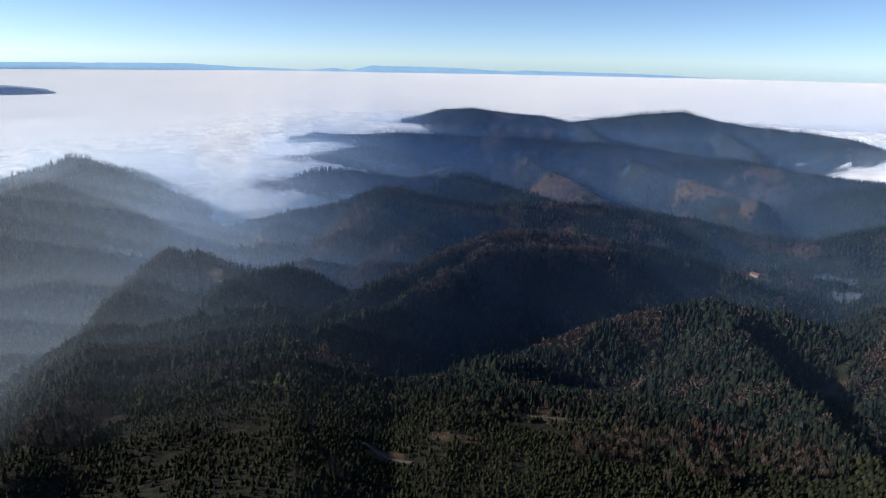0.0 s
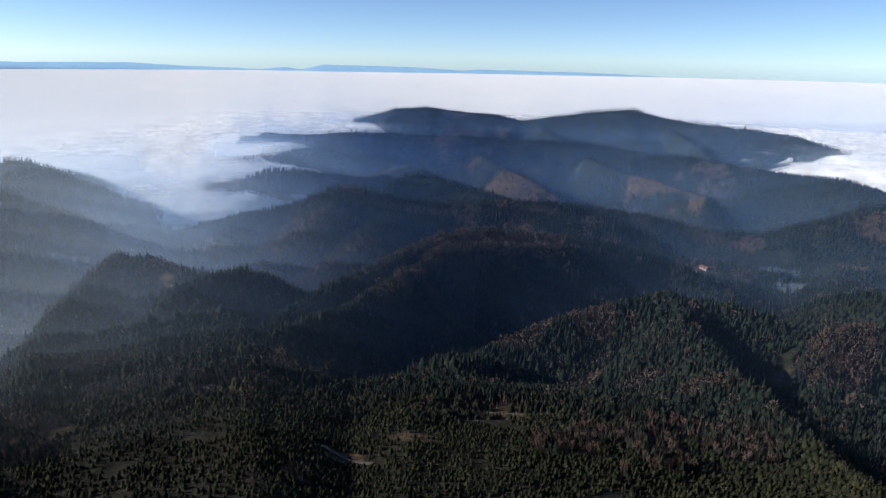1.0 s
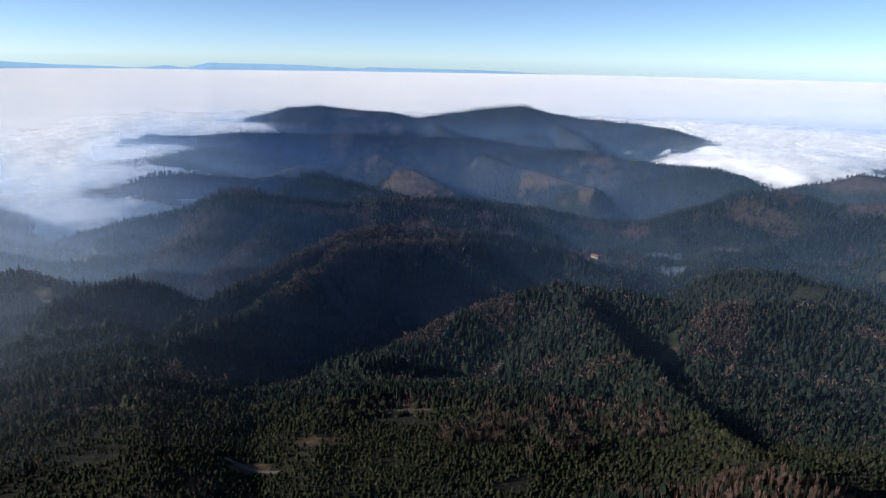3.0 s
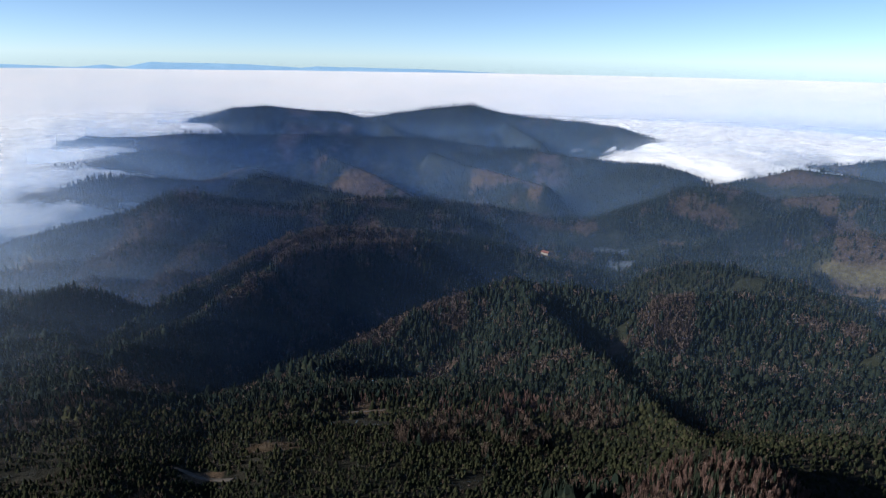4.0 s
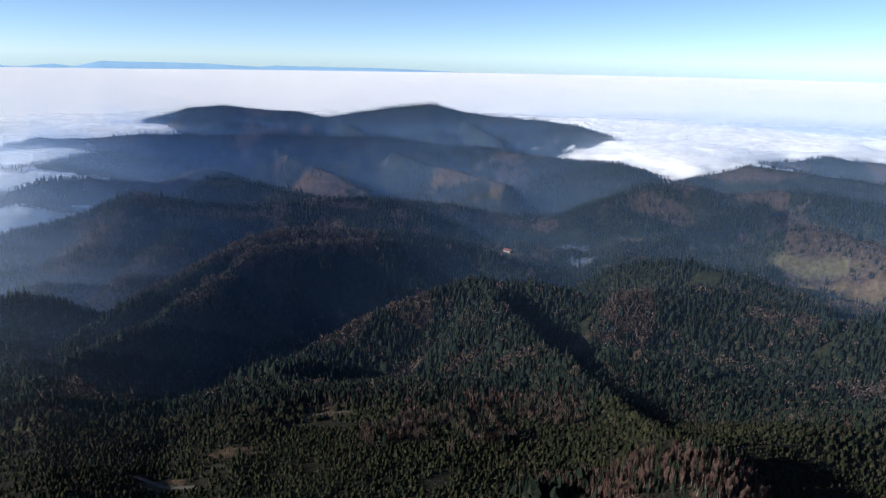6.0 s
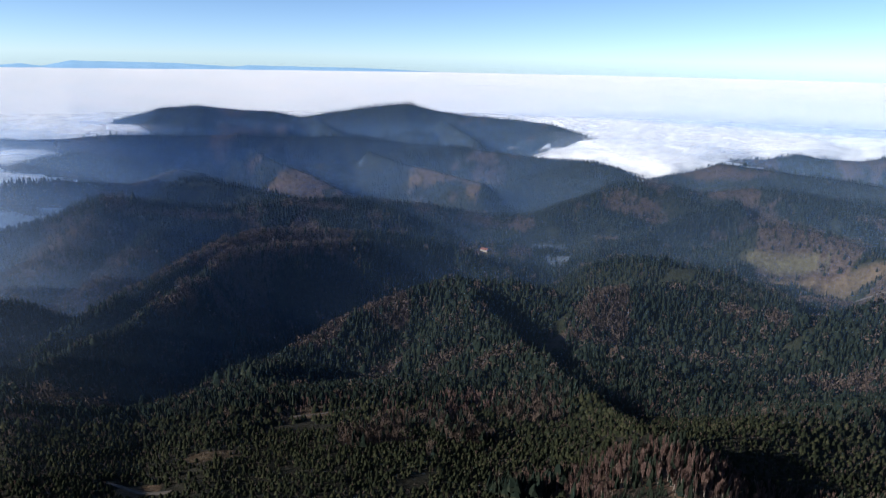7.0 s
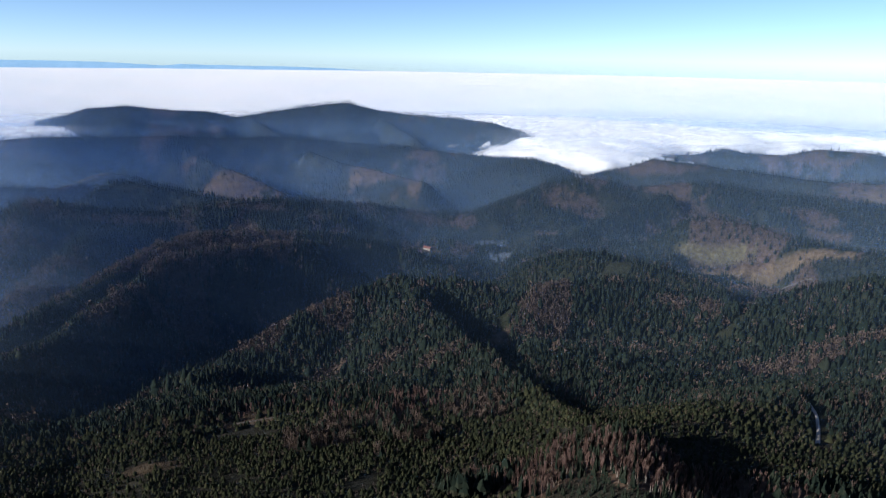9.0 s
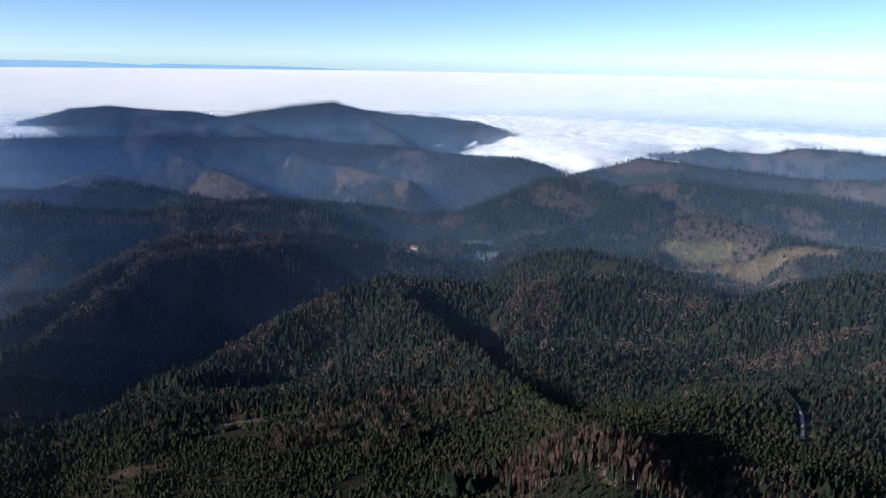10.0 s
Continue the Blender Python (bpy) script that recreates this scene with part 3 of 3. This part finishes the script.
def spruce_shape(rng, tiers, sides, width=0.29):
    """A unit spruce, one metre high: a stem and drooping tiers of boughs with a ragged rim."""
    pieces = [spike((0, 0, 0), (0, 0, 0.5), 0.016)] if tiers > 3 else []
    for k in range(tiers):
        low = 0.08 + 0.80 * k / tiers
        high = min(1.0, low + 1.25 / tiers + 0.10)
        rad = width * (1 - 0.86 * k / tiers)
        ox, oy = rng.uniform(-0.015, 0.015, 2)
        ring = []
        for j in range(sides):
            a = 2 * math.pi * (j + rng.uniform(-0.25, 0.25)) / sides
            rr = rad * (1.12 if j % 2 else 0.68) * rng.uniform(0.8, 1.2)
            ring.append((ox + rr * math.cos(a), oy + rr * math.sin(a), low + rng.uniform(-0.03, 0.03) + (0.0 if j % 2 else 0.035)))
        pieces.append((ring + [(ox * 0.5, oy * 0.5, high)], [(j, (j + 1) % sides, sides) for j in range(sides)]))
    return join(pieces)


def pine_shape(rng, sides=6):
    """A unit pine: a bare lower stem and a broad ragged head."""
    pieces = [spike((0, 0, 0), (0, 0, 0.8), 0.018)]
    for low, high, rad in ((0.38, 0.74, 0.20), (0.52, 0.88, 0.24), (0.68, 1.0, 0.17)):
        ox, oy = rng.uniform(-0.05, 0.05, 2)
        ring = []
        for j in range(sides):
            a = 2 * math.pi * (j + rng.uniform(-0.3, 0.3)) / sides
            rr = rad * rng.uniform(0.7, 1.25)
            ring.append((ox + rr * math.cos(a), oy + rr * math.sin(a), low + rng.uniform(-0.06, 0.08)))
        top = [(ox + 0.45 * x, oy + 0.45 * y, high + rng.uniform(-0.06, 0.02)) for x, y, _ in ring[::2]]
        n = sides
        faces = []
        for j in range(sides):
            a, b = j, (j + 1) % sides
            faces.append((a, b, n + (j // 2) % len(top)))
            if j % 2 == 1:
                faces.append((b, n + ((j + 1) // 2) % len(top), n + (j // 2) % len(top)))
        faces.append((n, n + 1, n + 2))
        pieces.append((ring + top, faces))
    return join(pieces)


def bare_shape(rng, limbs, twigs, spread=0.26):
    """A unit leafless tree: a stem, rising limbs and fans of twigs."""
    pieces = [spike((0, 0, 0), (rng.uniform(-0.02, 0.02), rng.uniform(-0.02, 0.02), 0.86), 0.016)]
    for k in range(limbs):
        a = 2 * math.pi * (k * 0.618 + rng.uniform(-0.05, 0.05))
        low = rng.uniform(0.25, 0.6)
        out = spread * rng.uniform(0.45, 1.0) * (1.25 - low)
        tip = (out * math.cos(a), out * math.sin(a), min(1.0, low + rng.uniform(0.28, 0.45)))
        pieces.append(spike((0, 0, low), tip, 0.011))
        for j in range(twigs):
            f = rng.uniform(0.4, 0.95)
            s = [tip[0] * f, tip[1] * f, low + (tip[2] - low) * f]
            e = [s[0] + rng.normal(0, 0.16 * spread), s[1] + rng.normal(0, 0.16 * spread), s[2] + rng.uniform(0.09, 0.22)]
            w = 0.018 if spread > 0.2 else 0.011
            pieces.append(([(s[0] - w, s[1], s[2]), (s[0] + w, s[1] + w, s[2]), tuple(e)], [(0, 1, 2)]))
    return join(pieces)


def crown_shape(rng, sides=6, rings=3):
    """A unit leafless crown seen from far: a ragged, broken dome of twigs on a stem."""
    pieces = []
    for k in range(rings * sides):
        a, h = rng.uniform(0, 2 * math.pi), rng.uniform(0.35, 0.92)
        rad = 0.24 * math.sqrt(max(0.05, 1 - ((h - 0.55) / 0.47) ** 2))
        c = np.array([rad * math.cos(a), rad * math.sin(a), h])
        t = rng.normal(0, 1, (3, 3)) * (0.05, 0.05, 0.08)
        t[2, 2] += 0.11
        pieces.append((c + t, [(0, 1, 2)]))
    return join(pieces)


def forest(name, label, shapes, places, heights, mat, seed, smooth=True):
    """Many trees in one mesh: every tree is a turned and scaled copy of one of the shapes."""
    if not len(places):
        return
    rng = np.random.default_rng(seed)
    which = rng.integers(0, len(shapes), len(places))
    verts, faces, n = [], [], 0
    for k, (v, f) in enumerate(shapes):
        sel = which == k
        p, h = places[sel], heights[sel]
        if not len(p):
            continue
        a = rng.uniform(0, 2 * math.pi, len(p))
        wide = h * rng.uniform(0.8, 1.25, len(p))
        c, s = np.cos(a)[:, None], np.sin(a)[:, None]
        x = (v[:, 0] * c - v[:, 1] * s) * wide[:, None] + p[:, 0:1]
        y = (v[:, 0] * s + v[:, 1] * c) * wide[:, None] + p[:, 1:2]
        z = v[:, 2] * h[:, None] + p[:, 2:3] - 0.5
        verts.append(np.stack([x, y, z], 2).reshape(-1, 3))
        faces.append((f[None] + (np.arange(len(p)) * len(v))[:, None, None]).reshape(-1, 3) + n)
        n += len(p) * len(v)
    tagged(new(name, mesh_from(name, np.concatenate(verts), np.concatenate(faces), mat, smooth)), label, "trees", kind="stuff")


def scatter(r0, r1, step, seed):
    """Uneven places for trees in a belt of the hills, with the kind of wood that grows there."""
    rng = np.random.default_rng(seed)
    g = np.arange(-r1, r1, step)
    x, y = np.meshgrid(g, g[g > -300])
    x, y = x.ravel() + rng.uniform(-0.48, 0.48, x.size) * step, y.ravel() + rng.uniform(-0.48, 0.48, x.size) * step
    r, az = np.hypot(x, y), np.degrees(np.arctan2(x, y))
    keep = (r >= r0) & (r < r1) & (az > (-14 if r0 > 2700 else -41)) & (az < 71)
    x, y = x[keep], y[keep]
    kind = cover_kind(x, y)
    thin = rng.uniform(0, 1, len(x))
    keep = ((kind < 2) | (kind == 7) | (kind == 8) | ((kind == 9) & (thin < 0.07)) | ((kind == 6) & (thin < 0.93)) | ((kind == 5) & (thin < np.where(np.hypot(x, y) > 1300, 0.45, 0.42))) | ((kind == 3) & (thin < 0.04)) | ((kind == 4) & (thin < 0.2))) & ((fbm(x, y, 45, 3, 63) > 0.25) | (kind == 8) | (kind == 6)) & ~open_ground(x, y)
    x, y, kind = x[keep], y[keep], kind[keep]
    z = ground_z(x, y)
    keep = (z > cloud_z(np.hypot(x, y)) - 25) | (np.hypot(x, y) < shore(np.degrees(np.arctan2(x, y))))
    return np.stack([x, y, z], 1)[keep], kind[keep], rng


BELTS = [(270, 660, 3.8, 4, 6), (660, 1020, 4.6, 3, 6), (1020, 1500, 5.6, 3, 5), (1500, 2100, 7.2, 2, 5), (2100, 2800, 9.0, 2, 4), (2800, 3450, 9.5, 2, 3)]
for k, (r0, r1, step, tiers, sides) in enumerate(BELTS):
    p, kind, rng = scatter(r0, r1, step, 900 + k)
    near = k == 0
    stray = rng.uniform(0, 1, len(p))
    bare = np.where((kind == 1) | (kind == 6), stray < 0.78, np.where(kind == 5, stray < 0.7, stray < np.where(np.hypot(p[:, 0], p[:, 1]) < 650, np.where(p[:, 0] < -0.2 * p[:, 1], 0.46, 0.28), 0.08)))
    stand = np.clip(fbm(p[:, 0], p[:, 1], 130, 2, 15) * 1.6 - 0.3, 0, 1)
    young = np.clip((640 - np.hypot(p[:, 0] + 60, p[:, 1])) / 140, 0, 1) * (kind != 6) * (kind != 1) * (kind != 8) * 0.62
    dist = np.hypot(p[:, 0], p[:, 1])
    grown = np.interp(dist, [500, 760], [8.0, 11.0]) + np.interp(dist, [500, 760], [6.0, 8.0]) * stand
    tall = grown * (1 - young) * rng.uniform(0.72, 1.2, len(p)) * np.where(kind == 7, 0.4, np.where(kind == 8, 1.1, np.where(kind == 6, 0.95, 1)))
    tall *= np.interp(dist, [1500, 2200, 3400], [1.0, 0.85, 0.7]) * np.where((dist > 700) & (rng.uniform(0, 1, len(p)) < 0.03), 1.5, 1)
    birch = bare & ((kind == 6) | (fbm(p[:, 0], p[:, 1], 140, 2, 99) > 0.68)) if near else bare & False
    shapes = [spruce_shape(rng, tiers, sides, 0.24 if near else (0.16 + 0.02 * j if k < 3 else 0.22)) for j in range(4)] + ([pine_shape(rng)] if k < 2 else [])
    bares = [bare_shape(rng, 8, 3) for _ in range(6)] if near else [crown_shape(rng, (7, 9, 7, 5, 4, 3)[k], 4 if k < 3 else 3) for _ in range(6)]
    single = np.zeros(len(p), bool)
    if near:
        by_stand = np.argsort(np.hypot(p[:, 0] - 262, p[:, 1] - 262))
        for wanted, most in ((birch, 300), (~bare, 300)):
            single[by_stand[wanted[by_stand]][:most]] = True
        singles = [(tuple(p[i]), float(tall[i]), bool(birch[i])) for i in np.flatnonzero(single)]
    bushy = ~bare & ~single & (young > 0.15)
    forest("spruce_wood", "dense dark green spruce wood on hillsides", shapes, p[~bare & ~single & ~bushy], tall[~bare & ~single & ~bushy], SPRUCE, k, not near)
    forest("young_spruces", "low bushy young spruces on the open slope", [spruce_shape(rng, 2, 7, 0.46) for _ in range(6)], p[bushy], tall[bushy], YOUNG, 60 + k)
    forest("beech_wood", "leafless brown beech wood on hillsides", bares, p[bare & ~birch], tall[bare & ~birch] * 0.95, BEECH, 20 + k)
    slim = [bare_shape(rng, 10, 4, 0.12) for _ in range(6)]
    forest("birch_wood", "leafless birch stand with reddish twigs", slim, p[birch & ~single], tall[birch & ~single] * 0.9, BIRCH, 40 + k)


# ---- single trees on the slope below the summit ----
def part(name, mesh, parent, label=""):
    ob = new(name, mesh)
    ob.parent = parent
    return tagged(ob, label)


BARK = tree_material("brown_bark", [(0.0, (0.06, 0.045, 0.035)), (1.0, (0.12, 0.09, 0.07))], 2.0)
BIRCH_BARK = tree_material("birch_bark", [(0.0, (0.11, 0.095, 0.085)), (0.35, (0.19, 0.17, 0.15)), (1.0, (0.28, 0.255, 0.23))], 1.2)


def stem(height, radius, sides=6):
    """A tapered, slightly bent trunk."""
    hs = np.linspace(0, height, 5)
    verts = [(radius * (1.02 - h / height) * math.cos(2 * math.pi * j / sides) + 0.01 * math.sin(h * 5), radius * (1.02 - h / height) * math.sin(2 * math.pi * j / sides), h) for h in hs for j in range(sides)]
    faces = [(r * sides + j, r * sides + (j + 1) % sides, (r + 1) * sides + (j + 1) % sides, (r + 1) * sides + j) for r in range(4) for j in range(sides)]
    return np.array(verts), np.array(faces)


def single_tree(kind_name, label, category, group, trunk, trunk_mat, crown, crown_mat):
    tree = tagged(new(kind_name), label, category, group)
    part("trunk", mesh_from("trunk", *trunk, trunk_mat), tree)
    part("crown", mesh_from("crown", *crown, crown_mat, False), tree)
    return tree


tree_rng = np.random.default_rng(5)
spruces = [single_tree("spruce_tree", "dark green spruce among other spruces on the slope", "spruce", "spruces beside the birch stand",
                       stem(0.9, 0.020), BARK, spruce_shape(tree_rng, 8, 10, 0.22), SPRUCE) for _ in range(8)]
birches = [single_tree("birch_tree", "leafless birch with pale trunk and reddish twigs", "birch", "birches of the stand",
                       stem(0.95, 0.017), BIRCH_BARK, bare_shape(tree_rng, 18, 7, 0.12), BIRCH) for _ in range(8)]
for i, (place, height, is_birch) in enumerate(singles):
    m = pose(place[0], place[1], place[2] - 0.3, 0, 0, 137.5 * i) @ Matrix.Diagonal((height * 0.95, height * 0.95, height, 1))
    models = birches if is_birch else spruces
    copy_thing(models[i % 8], m)
for model in spruces + birches:
    for o in (*model.children_recursive, model):
        bpy.data.objects.remove(o)


# ---- houses ----
def plain(name, low, high, size, rough=0.85):
    m, nodes, links, b = material(name, rough)
    n = noise_node(nodes, links, size, 5, 0.65)
    r = ramp(nodes, [(0.3, low), (0.7, high)])
    links.new(n.outputs["Fac"], r.inputs["Fac"])
    links.new(r.outputs["Color"], b.inputs["Base Color"])
    return m


# White plaster mixed dark: the shade on the houses is in its colour.
PLASTER = plain("shade_toned_plaster", (0.16, 0.145, 0.125), (0.26, 0.24, 0.21), 1.5)
TILES = plain("red_roof_tiles", (0.10, 0.042, 0.032), (0.17, 0.072, 0.052), 0.8)
FROSTED = plain("frosted_roof_tiles", (0.30, 0.29, 0.30), (0.52, 0.53, 0.56), 1.0)
TIMBER = plain("dark_timber", (0.07, 0.045, 0.03), (0.13, 0.085, 0.055), 0.4)
BRICKWORK = plain("chimney_brick", (0.20, 0.10, 0.07), (0.30, 0.17, 0.12), 0.3)
PANE, pane_nodes, pane_links, pane_bsdf = material("window_glass", 0.08)
pane_bsdf.inputs["Base Color"].default_value = (0.03, 0.04, 0.05, 1)
pane_bsdf.inputs["Specular IOR Level"].default_value = 0.5


def slab(x0, x1, y0, y1, z0, z1):
    v = [(x, y, z) for z in (z0, z1) for y in (y0, y1) for x in (x0, x1)]
    return np.array(v), np.array([(0, 2, 3, 1), (4, 5, 7, 6), (0, 1, 5, 4), (1, 3, 7, 5), (3, 2, 6, 7), (2, 0, 4, 6)])


def gable_house(label, group, length, depth, eaves, ridge, roof_mat):
    house = tagged(new("house"), label, "house", group)
    a, b = length / 2, depth / 2
    wall = np.array([(-a, -b, -2), (a, -b, -2), (a, b, -2), (-a, b, -2), (-a, -b, eaves), (a, -b, eaves), (a, b, eaves), (-a, b, eaves), (-a, 0, ridge), (a, 0, ridge), (-a, 0, eaves), (a, 0, eaves)])
    part("wall", mesh_from("wall", wall, [(0, 1, 5, 4), (1, 2, 6, 5), (2, 3, 7, 6), (3, 0, 4, 7), (4, 10, 8, 8), (10, 7, 8, 8), (6, 11, 9, 9), (11, 5, 9, 9)], PLASTER, False), house)
    over, thick = 0.7, 0.3
    for side in (-1, 1):
        rise = (ridge - eaves) / b
        low = eaves - over * rise
        roof = np.array([(x, side * y, z + t) for t in (0.05, 0.05 + thick) for x in (-a - over, a + over) for y, z in ((b + over, low), (0, ridge))])
        part("roof", mesh_from("roof", roof, [(0, 1, 3, 2), (4, 6, 7, 5), (0, 4, 5, 1), (2, 3, 7, 6), (0, 2, 6, 4), (1, 5, 7, 3)], roof_mat, False), house)
    part("chimney", mesh_from("chimney", *slab(a * 0.3, a * 0.3 + 0.8, -0.9, -0.2, eaves, ridge + 1.0), BRICKWORK, False), house)
    part("door", mesh_from("door", *slab(-0.6, 0.6, -b - 0.06, -b + 0.05, 0, 2.1), TIMBER, False), house)
    for level in (1.0, 3.7):
        if level + 1.4 > eaves + 0.2:
            continue
        for k in range(int(length // 3)):
            x = -a + 1.6 + k * (length - 3.2) / max(1, int(length // 3) - 1)
            if level < 2 and abs(x) < 1.5:
                continue
            for side in (-1, 1):
                part("window", mesh_from("window", *slab(x - 0.5, x + 0.5, side * b - 0.05, side * b + 0.05, level, level + 1.3), PANE, False), house)
    return house


for i, (x, y) in enumerate(HOUSES):
    farm = i < 3
    size = ((14, 9, 5.2, 9.0), (11, 8, 5.0, 8.4), (22, 10, 4.2, 8.2))[i % 3 if farm else (i + 1) % 2]
    house = gable_house("white plastered farmhouse with a red tiled roof" if farm or i % 3 else "white plastered house with a frosted grey roof",
                        "farm buildings" if farm else "valley houses", *size, TILES if farm or i % 3 else FROSTED)
    house.matrix_basis = pose(x, y, float(ground_z(np.array([x]), np.array([y]))[0]) + 0.3, 0, 0, 25 + 47 * i)
